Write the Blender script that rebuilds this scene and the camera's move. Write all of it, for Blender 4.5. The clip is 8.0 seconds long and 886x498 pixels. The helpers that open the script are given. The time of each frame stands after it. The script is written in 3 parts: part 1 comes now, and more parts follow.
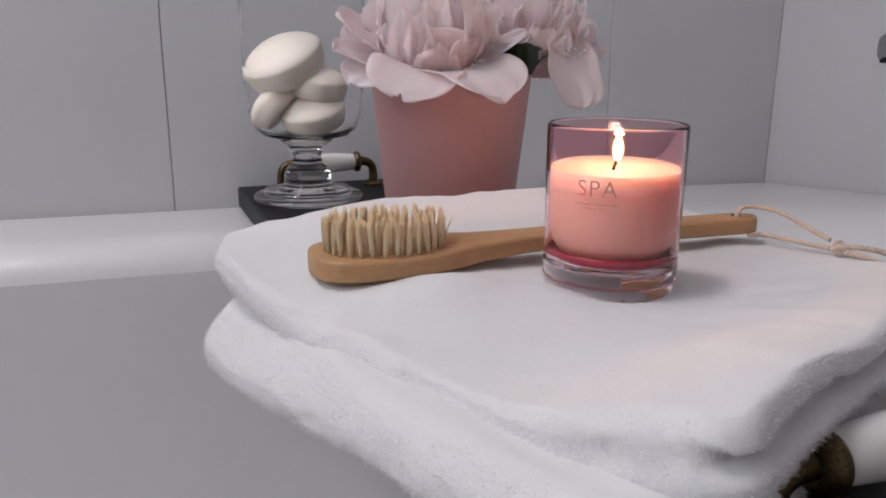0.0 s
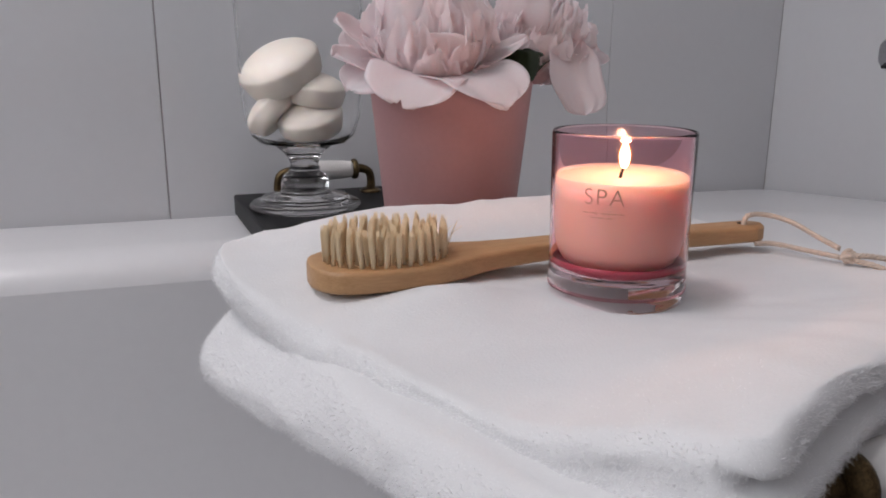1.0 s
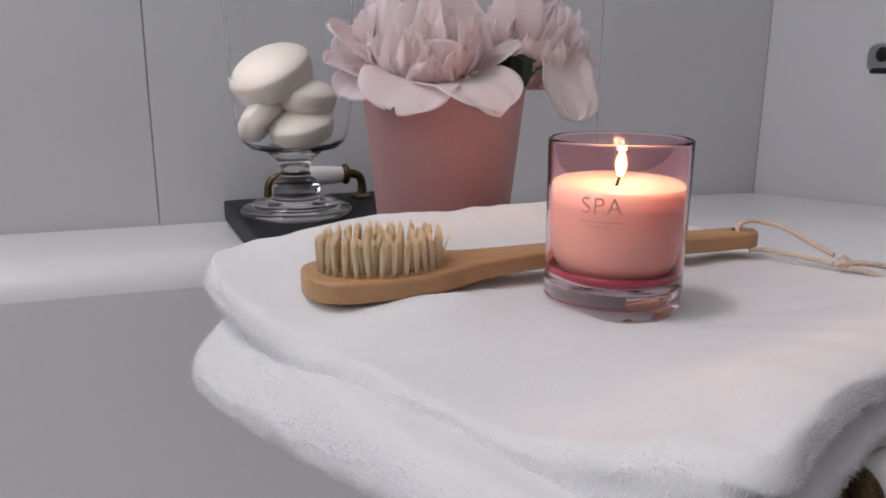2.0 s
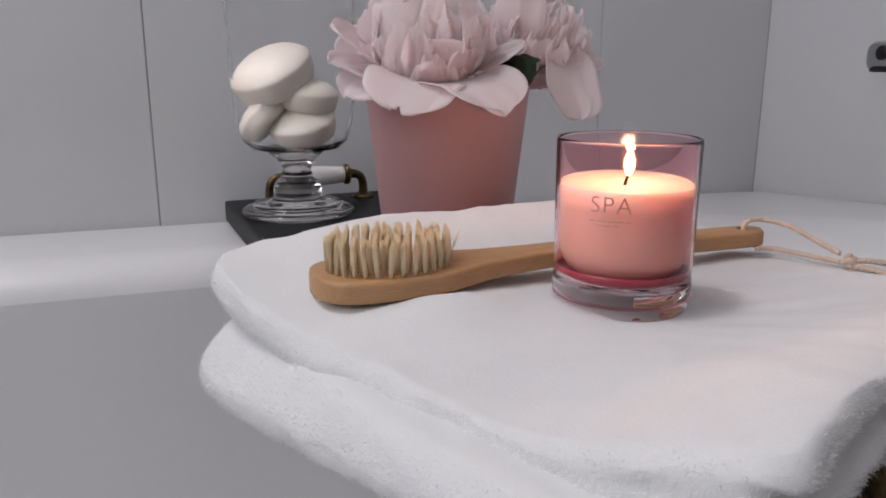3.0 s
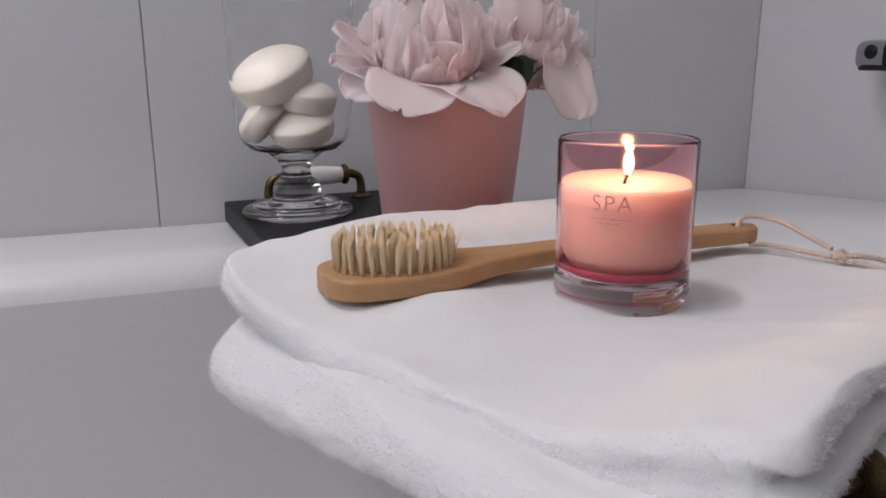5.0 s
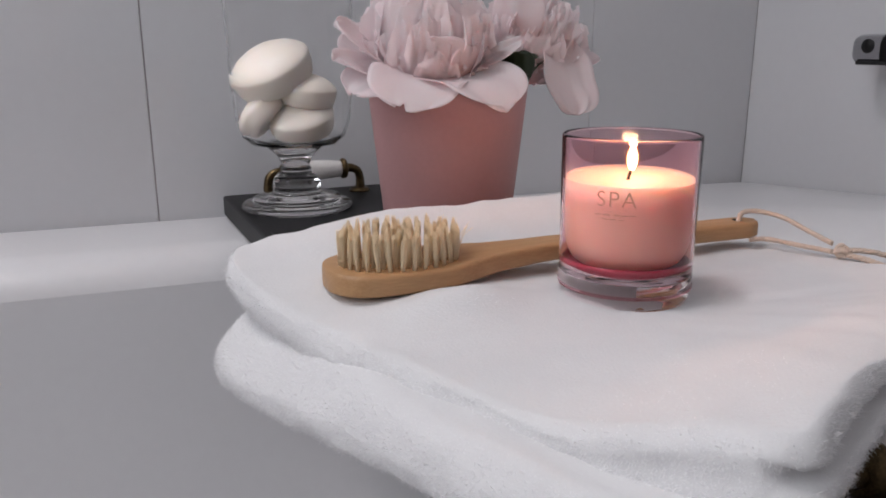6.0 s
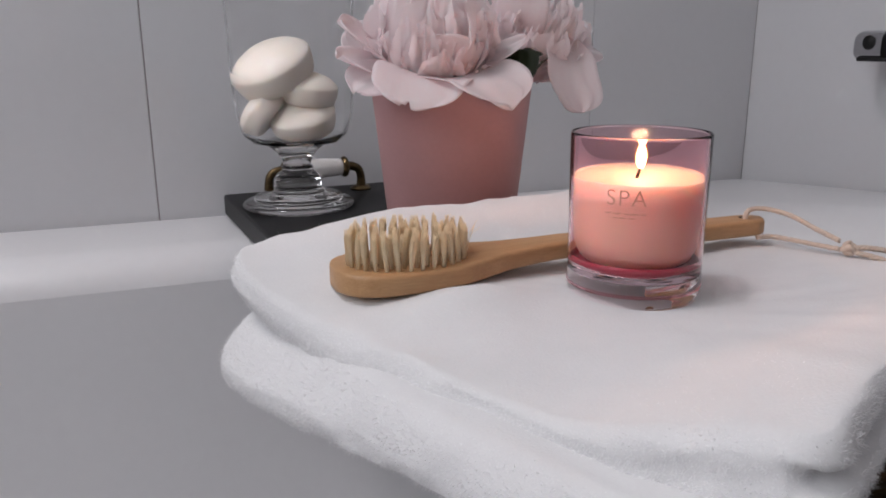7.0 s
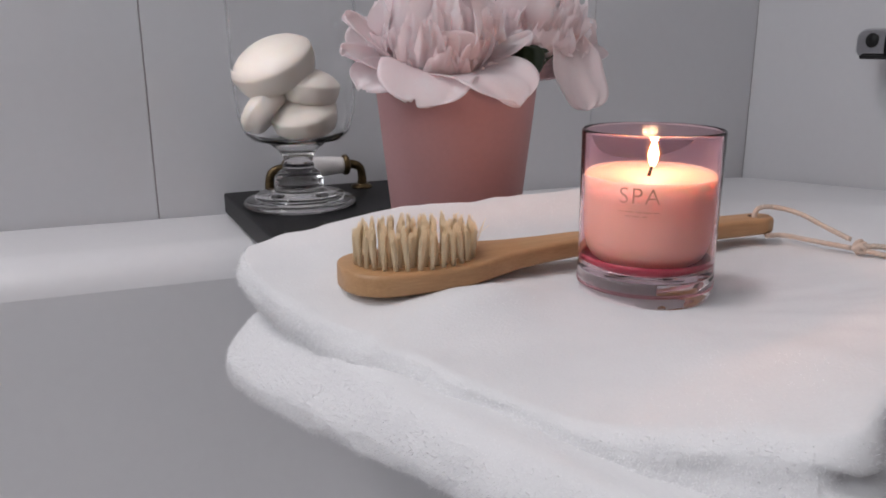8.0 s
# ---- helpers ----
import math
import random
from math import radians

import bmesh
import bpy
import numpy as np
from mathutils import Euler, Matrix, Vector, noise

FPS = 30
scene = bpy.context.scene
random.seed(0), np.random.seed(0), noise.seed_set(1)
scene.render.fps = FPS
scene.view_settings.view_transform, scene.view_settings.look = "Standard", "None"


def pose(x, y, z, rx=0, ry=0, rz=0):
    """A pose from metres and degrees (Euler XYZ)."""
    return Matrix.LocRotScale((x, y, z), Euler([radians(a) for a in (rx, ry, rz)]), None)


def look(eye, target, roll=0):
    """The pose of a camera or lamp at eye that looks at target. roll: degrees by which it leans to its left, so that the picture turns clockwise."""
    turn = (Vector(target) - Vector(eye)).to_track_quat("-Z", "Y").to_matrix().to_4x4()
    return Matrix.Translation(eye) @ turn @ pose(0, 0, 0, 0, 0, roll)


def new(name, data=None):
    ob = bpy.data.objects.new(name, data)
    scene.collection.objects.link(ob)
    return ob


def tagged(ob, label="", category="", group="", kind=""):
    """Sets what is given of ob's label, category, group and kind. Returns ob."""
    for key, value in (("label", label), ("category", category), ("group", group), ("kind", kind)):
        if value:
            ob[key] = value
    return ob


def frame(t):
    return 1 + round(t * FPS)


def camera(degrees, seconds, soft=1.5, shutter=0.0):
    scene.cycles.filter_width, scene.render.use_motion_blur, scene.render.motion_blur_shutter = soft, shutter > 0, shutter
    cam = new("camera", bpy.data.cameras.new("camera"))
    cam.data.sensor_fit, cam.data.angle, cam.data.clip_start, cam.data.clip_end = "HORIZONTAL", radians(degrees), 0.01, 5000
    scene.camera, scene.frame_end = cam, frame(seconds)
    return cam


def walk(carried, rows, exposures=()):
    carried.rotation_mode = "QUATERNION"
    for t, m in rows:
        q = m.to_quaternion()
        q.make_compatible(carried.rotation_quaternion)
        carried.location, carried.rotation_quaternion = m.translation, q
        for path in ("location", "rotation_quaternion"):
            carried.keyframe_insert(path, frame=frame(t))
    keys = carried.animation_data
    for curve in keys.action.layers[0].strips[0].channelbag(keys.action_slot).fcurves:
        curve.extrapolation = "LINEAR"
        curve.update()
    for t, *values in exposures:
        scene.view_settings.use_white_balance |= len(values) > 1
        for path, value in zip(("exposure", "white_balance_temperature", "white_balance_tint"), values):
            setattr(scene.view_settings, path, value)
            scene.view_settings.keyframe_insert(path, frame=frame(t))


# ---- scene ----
cam = camera(60.0, 8.0, 1.8)
PATH = [
    (0, (-0.16238, -0.22870, 0.75859), (0.14238, 0.69001, 0.50744), 0.41),
    (0.5, (-0.16296, -0.22193, 0.75577), (0.14421, 0.69710, 0.50873), 0.45),
    (1, (-0.16249, -0.21730, 0.75799), (0.14805, 0.70162, 0.51477), 0.34),
    (1.5, (-0.16295, -0.21455, 0.76035), (0.15649, 0.70207, 0.52001), 0.40),
    (3, (-0.17144, -0.20957, 0.76065), (0.15884, 0.70311, 0.51997), 0.19),
    (3.5, (-0.17390, -0.21034, 0.76223), (0.15859, 0.70196, 0.52316), 0.15),
    (4, (-0.17504, -0.21204, 0.76146), (0.16017, 0.70051, 0.52717), 0.05),
    (5.5, (-0.18549, -0.21825, 0.76438), (0.15777, 0.68772, 0.51661), -0.09),
    (6, (-0.18820, -0.21685, 0.76517), (0.15838, 0.68686, 0.51380), -0.05),
    (6.5, (-0.19250, -0.21405, 0.76521), (0.15726, 0.68774, 0.51135), -0.04),
    (7, (-0.19367, -0.21219, 0.76567), (0.15735, 0.68885, 0.51090), -0.19),
    (7.5, (-0.19615, -0.20909, 0.76591), (0.15685, 0.69078, 0.50975), -0.17),
    (8, (-0.19874, -0.20423, 0.76443), (0.15760, 0.69418, 0.50777), -0.13),
]
walk(cam, [(t, look(eye, target, roll)) for t, eye, target, roll in PATH])

# ---- light ----
Z = 0.63          # height of the towel's top above the bathroom floor
world = bpy.data.worlds.new("world")
scene.world = world
world.use_nodes = True
_sky = world.node_tree.nodes.new("ShaderNodeTexSky")
_sky.sky_type = "NISHITA"
_sky.sun_disc = False
_sky.sun_elevation, _sky.sun_rotation = radians(35), radians(200)
world.node_tree.nodes["Background"].inputs["Strength"].default_value = 0.12
world.node_tree.links.new(_sky.outputs[0], world.node_tree.nodes["Background"].inputs["Color"])

SUN_WINDOW = 7.4
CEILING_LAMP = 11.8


def area_lamp(name, x, y, z, target, width, height, watts, colour):
    data = bpy.data.lights.new(name, "AREA")
    data.shape, data.size, data.size_y, data.energy, data.color = "RECTANGLE", width, height, watts, colour
    ob = new(name, data)
    ob.matrix_world = look((x, y, z), target)
    return ob


area_lamp("window_light", -1.33, -0.25, 1.60, (0, -0.10, 1.30), 0.90, 1.0, SUN_WINDOW, (0.95, 0.97, 1.0))
# assumed overhead source, out of view; placed to balance towel against walls
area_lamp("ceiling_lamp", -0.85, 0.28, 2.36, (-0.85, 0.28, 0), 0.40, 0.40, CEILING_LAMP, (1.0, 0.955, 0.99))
_flame = bpy.data.lights.new("candle_light", "POINT")
_flame.energy, _flame.color, _flame.shadow_soft_size = 0.16, (1.0, 0.48, 0.30), 0.004
new("candle_light", _flame).location = (0.0590, 0.1374, Z + 0.087)


# ---- materials ----
def material(name, colour, rough=0.5, metal=0.0, **more):
    """Principled material with mottling at two scales and a fine bump."""
    m = bpy.data.materials.new(name)
    m.use_nodes = True
    nt = m.node_tree
    b = nt.nodes["Principled BSDF"]
    b.inputs["Roughness"].default_value = rough
    b.inputs["Metallic"].default_value = metal
    coord = nt.nodes.new("ShaderNodeTexCoord")
    vary, scale = more.get("vary", 0.06), more.get("scale", 20.0)
    big, fine = nt.nodes.new("ShaderNodeTexNoise"), nt.nodes.new("ShaderNodeTexNoise")
    big.inputs["Scale"].default_value, fine.inputs["Scale"].default_value = scale, scale * more.get("fine", 14.0)
    big.inputs["Detail"].default_value, fine.inputs["Detail"].default_value = 4, 3
    stretch = nt.nodes.new("ShaderNodeMapping")
    stretch.inputs["Scale"].default_value = more.get("stretch", (1, 1, 1))
    nt.links.new(coord.outputs["Object"], stretch.inputs[0])
    add = nt.nodes.new("ShaderNodeMath")
    add.operation = "ADD"
    for n in (big, fine):
        nt.links.new(stretch.outputs[0], n.inputs["Vector"])
    nt.links.new(big.outputs["Fac"], add.inputs[0])
    nt.links.new(fine.outputs["Fac"], add.inputs[1])
    ramp = nt.nodes.new("ShaderNodeMapRange")
    ramp.inputs["From Min"].default_value, ramp.inputs["From Max"].default_value = 0.7, 1.3
    nt.links.new(add.outputs[0], ramp.inputs["Value"])
    mix = nt.nodes.new("ShaderNodeMix")
    mix.data_type = "RGBA"
    dark = more.get("second", tuple(c * (1 - 2 * vary) for c in colour))
    mix.inputs["A"].default_value, mix.inputs["B"].default_value = (*dark, 1), (*colour, 1)
    nt.links.new(ramp.outputs["Result"], mix.inputs["Factor"])
    nt.links.new(mix.outputs["Result"], b.inputs["Base Color"])
    if more.get("bump", 0.1):
        bump = nt.nodes.new("ShaderNodeBump")
        bump.inputs["Strength"].default_value = more.get("bump", 0.1)
        bump.inputs["Distance"].default_value = more.get("depth", 0.0005)
        nt.links.new((fine if more.get("bump_fine", True) else big).outputs["Fac"], bump.inputs["Height"])
        nt.links.new(bump.outputs[0], b.inputs["Normal"])
    for key, value in more.get("inputs", {}).items():
        b.inputs[key].default_value = value
    return m


def glass(name, colour, rough=0.0, ior=1.45):
    m = bpy.data.materials.new(name)
    m.use_nodes = True
    b = m.node_tree.nodes["Principled BSDF"]
    b.inputs["Base Color"].default_value = (*colour, 1)
    b.inputs["Roughness"].default_value = rough
    b.inputs["Transmission Weight"].default_value = 1.0
    b.inputs["IOR"].default_value = ior
    return m


def emitter(name, colour, strength):
    m = bpy.data.materials.new(name)
    m.use_nodes = True
    b = m.node_tree.nodes["Principled BSDF"]
    b.inputs["Base Color"].default_value = (*colour, 1)
    b.inputs["Emission Color"].default_value = (*colour, 1)
    b.inputs["Emission Strength"].default_value = strength
    return m


WALL = material("wall_panel", (0.58, 0.58, 0.595), 0.13, vary=0.012, scale=3.0, fine=30, bump=0.04, depth=0.0004)
JOINT = material("joint", (0.36, 0.32, 0.32), 0.8, vary=0.1, scale=30)
PLASTER = material("plaster", (0.72, 0.72, 0.73), 0.8, vary=0.03, scale=8)
FLOOR = material("floor_tile", (0.55, 0.54, 0.53), 0.4, vary=0.08, scale=10)
ENAMEL = material("bath_enamel", (0.72, 0.715, 0.725), 0.36, vary=0.012, scale=5, fine=20, bump=0.02, depth=0.0004,
                  inputs={"Coat Weight": 0.15, "Coat Roughness": 0.05, "Specular IOR Level": 0.3})
TRAY = material("tray_black", (0.012, 0.012, 0.013), 0.5, vary=0.2, scale=25, bump=0.15, depth=0.0004, inputs={"Specular IOR Level": 0.25})
BRASS = material("aged_brass", (0.16, 0.11, 0.055), 0.38, 1.0, vary=0.25, scale=60, bump=0.2, second=(0.05, 0.035, 0.02))
PORCELAIN = material("porcelain", (0.80, 0.78, 0.76), 0.15, vary=0.02, scale=30, bump=0)
CHROME = material("chrome", (0.55, 0.55, 0.57), 0.12, 1.0, vary=0.05, scale=20, bump=0)
TERRY = material("terry_cotton", (0.75, 0.745, 0.75), 0.95, vary=0.02, scale=60, fine=12, bump=0.35, depth=0.0007,
                 inputs={"Sheen Weight": 0.2, "Sheen Roughness": 0.5})
FUZZ = material("terry_fuzz", (0.90, 0.895, 0.90), 0.95, vary=0.02, scale=60, bump=0)
WOOD = material("beech_wood", (0.50, 0.290, 0.140), 0.48, vary=0.12, scale=14, fine=6, stretch=(1.2, 14, 14), bump=0.12,
                second=(0.40, 0.215, 0.095))
BRISTLE = material("bristle", (0.99, 0.84, 0.60), 0.6, vary=0.04, scale=80, bump=0)
TWINE = material("cotton_twine", (0.68, 0.56, 0.47), 0.9, vary=0.12, scale=200, bump=0.5)
POT = material("pink_ceramic", (0.47, 0.25, 0.25), 0.55, vary=0.03, scale=18, bump=0.08)
SOIL = material("dark_leaf", (0.02, 0.035, 0.02), 0.6, vary=0.2, scale=40)
LEAF = material("green_leaf", (0.022, 0.045, 0.02), 0.5, vary=0.2, scale=60, bump=0.2)
PETAL = material("petal_pale_pink", (0.96, 0.89, 0.90), 0.7, vary=0.05, scale=35, stretch=(1, 1, 1), bump=0.15, second=(0.95, 0.83, 0.84),
                 inputs={"Subsurface Weight": 0.25, "Subsurface Radius": (0.01, 0.004, 0.004), "Subsurface Scale": 0.5})
def translucent(mat, colour, share):
    """Lets part of the light through a thin material."""
    nt = mat.node_tree
    thin, blend = nt.nodes.new("ShaderNodeBsdfTranslucent"), nt.nodes.new("ShaderNodeMixShader")
    thin.inputs["Color"].default_value = (*colour, 1)
    blend.inputs["Fac"].default_value = share
    nt.links.new(nt.nodes["Principled BSDF"].outputs[0], blend.inputs[1])
    nt.links.new(thin.outputs[0], blend.inputs[2])
    nt.links.new(blend.outputs[0], nt.nodes["Material Output"].inputs["Surface"])


def base_tint(mat, colour, reach, start=0.0, axis="Y"):
    """Pigment that deepens towards the foot of a petal, along one of its own axes."""
    nt = mat.node_tree
    b = nt.nodes["Principled BSDF"]
    old = b.inputs["Base Color"].links[0].from_socket
    coord, split, ramp, mix = (nt.nodes.new("ShaderNode" + k) for k in ("TexCoord", "SeparateXYZ", "MapRange", "Mix"))
    mix.data_type = "RGBA"
    nt.links.new(coord.outputs["Object"], split.inputs[0])
    nt.links.new(split.outputs[axis], ramp.inputs["Value"])
    ramp.inputs["From Min"].default_value, ramp.inputs["From Max"].default_value = start, reach
    nt.links.new(ramp.outputs["Result"], mix.inputs["Factor"])
    mix.inputs["A"].default_value = (*colour, 1)
    nt.links.new(old, mix.inputs["B"])
    nt.links.new(mix.outputs["Result"], b.inputs["Base Color"])


PETAL_INNER = PETAL.copy()
PETAL_INNER.name = "petal_inner_pink"
base_tint(PETAL, (0.90, 0.66, 0.66), 0.034)
base_tint(PETAL_INNER, (0.90, 0.58, 0.58), -0.012, -0.040, "Z")
translucent(PETAL_INNER, (1.0, 0.93, 0.94), 0.55)
translucent(PETAL, (0.99, 0.91, 0.92), 0.5)
translucent(BRISTLE, (1.0, 0.88, 0.66), 0.35)
translucent(FUZZ, (0.94, 0.935, 0.94), 0.6)
SOAP = material("cream_soap", (0.84, 0.76, 0.68), 0.45, vary=0.025, scale=25, bump=0.06,
                inputs={"Subsurface Weight": 0.2, "Subsurface Radius": (0.02, 0.012, 0.008), "Subsurface Scale": 0.3})
WAX = material("pink_wax", (0.88, 0.66, 0.49), 0.4, vary=0.03, scale=30, bump=0.05,
               inputs={"Subsurface Weight": 0.7, "Subsurface Radius": (0.03, 0.014, 0.010), "Subsurface Scale": 0.6})
# opaque crimson for the depth of colour that light gets in thick pink glass
THICK_TINT = material("thick_glass_tint", (0.40, 0.06, 0.09), 0.25, vary=0.1, scale=60, bump=0)
WICK = material("charred_wick", (0.03, 0.02, 0.015), 0.9, vary=0.2, scale=200)
PINK_GLASS = glass("pink_glass", (0.95, 0.70, 0.75), 0.0, 1.22)
FOOT_GLASS = glass("foot_glass", (0.97, 0.86, 0.88), 0.0, 1.33)
CLEAR_GLASS = glass("clear_glass", (0.97, 0.96, 0.96))
JAR_GLASS = glass("jar_glass", (0.98, 0.98, 0.98), 0.0, 1.3)
INK = material("print_brown", (0.58, 0.33, 0.25), 0.30, 0.6, vary=0.1, scale=100, bump=0)
FLAME = emitter("flame", (1.0, 0.66, 0.32), 14.0)
DEEP_GLASS = glass("deep_pink_glass", (0.93, 0.58, 0.63), 0.0, 1.08)
# mostly clear, faintly emitting orange: the soft glow round the flame
GLOW_SHELL = bpy.data.materials.new("flame_glow_shell")
GLOW_SHELL.use_nodes = True
_clear, _glow, _both = (GLOW_SHELL.node_tree.nodes.new("ShaderNode" + k) for k in ("BsdfTransparent", "Emission", "MixShader"))
_glow.inputs["Color"].default_value, _glow.inputs["Strength"].default_value = (1.0, 0.42, 0.14, 1), 1.3
_both.inputs["Fac"].default_value = 0.22
GLOW_SHELL.node_tree.links.new(_clear.outputs[0], _both.inputs[1])
GLOW_SHELL.node_tree.links.new(_glow.outputs[0], _both.inputs[2])
GLOW_SHELL.node_tree.links.new(_both.outputs[0], GLOW_SHELL.node_tree.nodes["Material Output"].inputs["Surface"])


# ---- mesh helpers ----
def finish(bm, smooth=True):
    bmesh.ops.recalc_face_normals(bm, faces=bm.faces)
    for f in bm.faces:
        f.smooth = smooth
    return bm


def part(name, bm, mat, parent=None, label="", smooth=True, at=None):
    finish(bm, smooth)
    me = bpy.data.meshes.new(name)
    bm.to_mesh(me)
    bm.free()
    me.materials.append(mat)
    ob = new(name, me)
    if parent is not None:
        ob.parent = parent
    if at is not None:
        ob.matrix_basis = at
    if label:
        tagged(ob, label)
    return ob


def thing(name, x, y, z, label, category, group="", kind="", turn=0.0):
    ob = new(name)
    ob.empty_display_size = 0.02
    ob.matrix_basis = pose(x, y, z, 0, 0, turn)
    return tagged(ob, label, category, group, kind)


def box(x0, x1, y0, y1, z0, z1, bevel=0.0, segments=2):
    bm = bmesh.new()
    bmesh.ops.create_cube(bm, size=1)
    for v in bm.verts:
        v.co = Vector((x0 + (v.co.x + 0.5) * (x1 - x0), y0 + (v.co.y + 0.5) * (y1 - y0), z0 + (v.co.z + 0.5) * (z1 - z0)))
    if bevel:
        bmesh.ops.bevel(bm, geom=bm.edges[:], offset=bevel, segments=segments, profile=0.5, affect="EDGES")
    return bm


def lathe(profile, seg=64, bm=None, closed=False):
    """Turns a profile of (radius, height) about z. A radius of 0 closes the end."""
    bm = bm or bmesh.new()
    rings = []
    for r, z in profile:
        if r < 1e-6:
            rings.append([bm.verts.new((0, 0, z))])
        else:
            rings.append([bm.verts.new((r * math.cos(2 * math.pi * i / seg), r * math.sin(2 * math.pi * i / seg), z)) for i in range(seg)])
    pairs = list(zip(rings, rings[1:])) + ([(rings[-1], rings[0])] if closed else [])
    for a, b in pairs:
        for i in range(seg):
            j = (i + 1) % seg
            quad = [a[i % len(a)], a[j % len(a)], b[j % len(b)], b[i % len(b)]]
            quad = list(dict.fromkeys(quad))
            if len(quad) > 2:
                bm.faces.new(quad)
    return bm


def smooth_line(points, steps=8):
    """A Catmull-Rom line through the points."""
    pts = [Vector(p) for p in points]
    pts = [2 * pts[0] - pts[1]] + pts + [2 * pts[-1] - pts[-2]]
    out = []
    for a, b, c, d in zip(pts, pts[1:], pts[2:], pts[3:]):
        for k in range(steps):
            t = k / steps
            out.append(0.5 * (2 * b + (c - a) * t + (2 * a - 5 * b + 4 * c - d) * t * t + (3 * b - a - 3 * c + d) * t ** 3))
    return out + [pts[-2]]


def tube(points, radius, seg=8, bm=None, steps=8):
    """A round bar along a smooth line; radius may be a function of 0..1."""
    bm = bm or bmesh.new()
    line = smooth_line(points, steps) if steps else [Vector(p) for p in points]
    rings, side = [], None
    for i, p in enumerate(line):
        d = (line[min(i + 1, len(line) - 1)] - line[max(i - 1, 0)]).normalized()
        side = d.orthogonal().normalized() if side is None else (side - d * side.dot(d)).normalized()
        up = d.cross(side)
        r = radius(i / (len(line) - 1)) if callable(radius) else radius
        rings.append([bm.verts.new(p + r * (side * math.cos(2 * math.pi * k / seg) + up * math.sin(2 * math.pi * k / seg))) for k in range(seg)])
    for a, b in zip(rings, rings[1:]):
        for k in range(seg):
            bm.faces.new((a[k], a[(k + 1) % seg], b[(k + 1) % seg], b[k]))
    bm.faces.new(rings[0])
    bm.faces.new(rings[-1])
    return bm


def rounded(x0, x1, y0, y1, r, corner=14, side=14):
    """The outline of a rectangle with round corners, with the same count of points for every size."""
    pts = []
    corners = [(x1 - r, y1 - r, 0), (x0 + r, y1 - r, 90), (x0 + r, y0 + r, 180), (x1 - r, y0 + r, 270)]
    for n, (cx, cy, a0) in enumerate(corners):
        arc = [(cx + r * math.cos(radians(a0 + 90 * k / corner)), cy + r * math.sin(radians(a0 + 90 * k / corner))) for k in range(corner + 1)]
        nx, ny, na = corners[(n + 1) % 4]
        nxt = (nx + r * math.cos(radians(na)), ny + r * math.sin(radians(na)))
        pts += arc
        pts += [(arc[-1][0] + (nxt[0] - arc[-1][0]) * k / side, arc[-1][1] + (nxt[1] - arc[-1][1]) * k / side) for k in range(1, side)]
    return pts


def skin(rings, bm=None, cap_first=False, cap_last=False):
    bm = bm or bmesh.new()
    made = [[bm.verts.new(p) for p in ring] for ring in rings]
    for a, b in zip(made, made[1:]):
        for k in range(len(a)):
            j = (k + 1) % len(a)
            bm.faces.new((a[k], a[j], b[j], b[k]))
    if cap_first:
        bm.faces.new(made[0])
    if cap_last:
        bm.faces.new(made[-1])
    return bm


# ---- the room ----
XW, YN, XE, YS, TOP = -1.30, 0.745, 0.690, -1.60, 2.40


def structure(name, bm, mat, label, smooth=False):
    return tagged(part(name, bm, mat, smooth=smooth), label, "", "", "structure")


structure("floor", box(XW, XE, YS, YN, -0.10, 0.0), FLOOR, "grey tiled bathroom floor beside the bath")
structure("ceiling", box(XW - 0.1, XE + 0.1, YS - 0.1, YN + 0.1, TOP, TOP + 0.1), PLASTER, "plain white bathroom ceiling")
wall_north = structure("wall_north", box(XW - 0.1, XE + 0.1, YN, YN + 0.1, 0, TOP), JOINT, "white wall of tall glossy panels behind the bath")
wall_east = structure("wall_east", box(XE, XE + 0.1, YS, YN, 0, TOP), JOINT, "white wall of tall glossy panels at the bath's end")
structure("wall_south", box(XW - 0.1, XE + 0.1, YS - 0.1, YS, 0, TOP), PLASTER, "plain white bathroom wall")
# the west wall has the window through it
WY0, WY1, WZ0, WZ1 = -0.70, 0.20, 1.10, 2.10
_bm = box(XW - 0.1, XW, YS, WY0, 0, TOP)
for _y0, _y1, _z0, _z1 in ((WY1, YN, 0, TOP), (WY0, WY1, 0, WZ0), (WY0, WY1, WZ1, TOP)):
    _other = box(XW - 0.1, XW, _y0, _y1, _z0, _z1)
    _me = bpy.data.meshes.new("tmp")
    _other.to_mesh(_me)
    _bm.from_mesh(_me)
    bpy.data.meshes.remove(_me)
structure("wall_west", _bm, PLASTER, "plain white bathroom wall with a window opening")


window = tagged(new("window_1"), "white framed window with clear panes", "", "", "structure")
for _y0, _y1, _z0, _z1 in ((WY0, WY1, WZ0, WZ0 + 0.05), (WY0, WY1, WZ1 - 0.05, WZ1), (WY0, WY0 + 0.05, WZ0 + 0.05, WZ1 - 0.05), (WY1 - 0.05, WY1, WZ0 + 0.05, WZ1 - 0.05)):
    part("window_frame", box(XW - 0.095, XW - 0.055, _y0, _y1, _z0, _z1, 0.004, 1), PORCELAIN, window, smooth=False)
_pane = part("pane", box(XW - 0.078, XW - 0.072, WY0 + 0.05, WY1 - 0.05, WZ0 + 0.05, WZ1 - 0.05), JAR_GLASS, window, smooth=False)
_pane.visible_shadow = False
# unseen housing added round the assumed ceiling lamp; the panel itself doesn't glow
_fitting = thing("unseen_light_fitting", -0.85, 0.28, TOP - 0.03, "unseen square white panel added round the assumed ceiling lamp", "lamp")
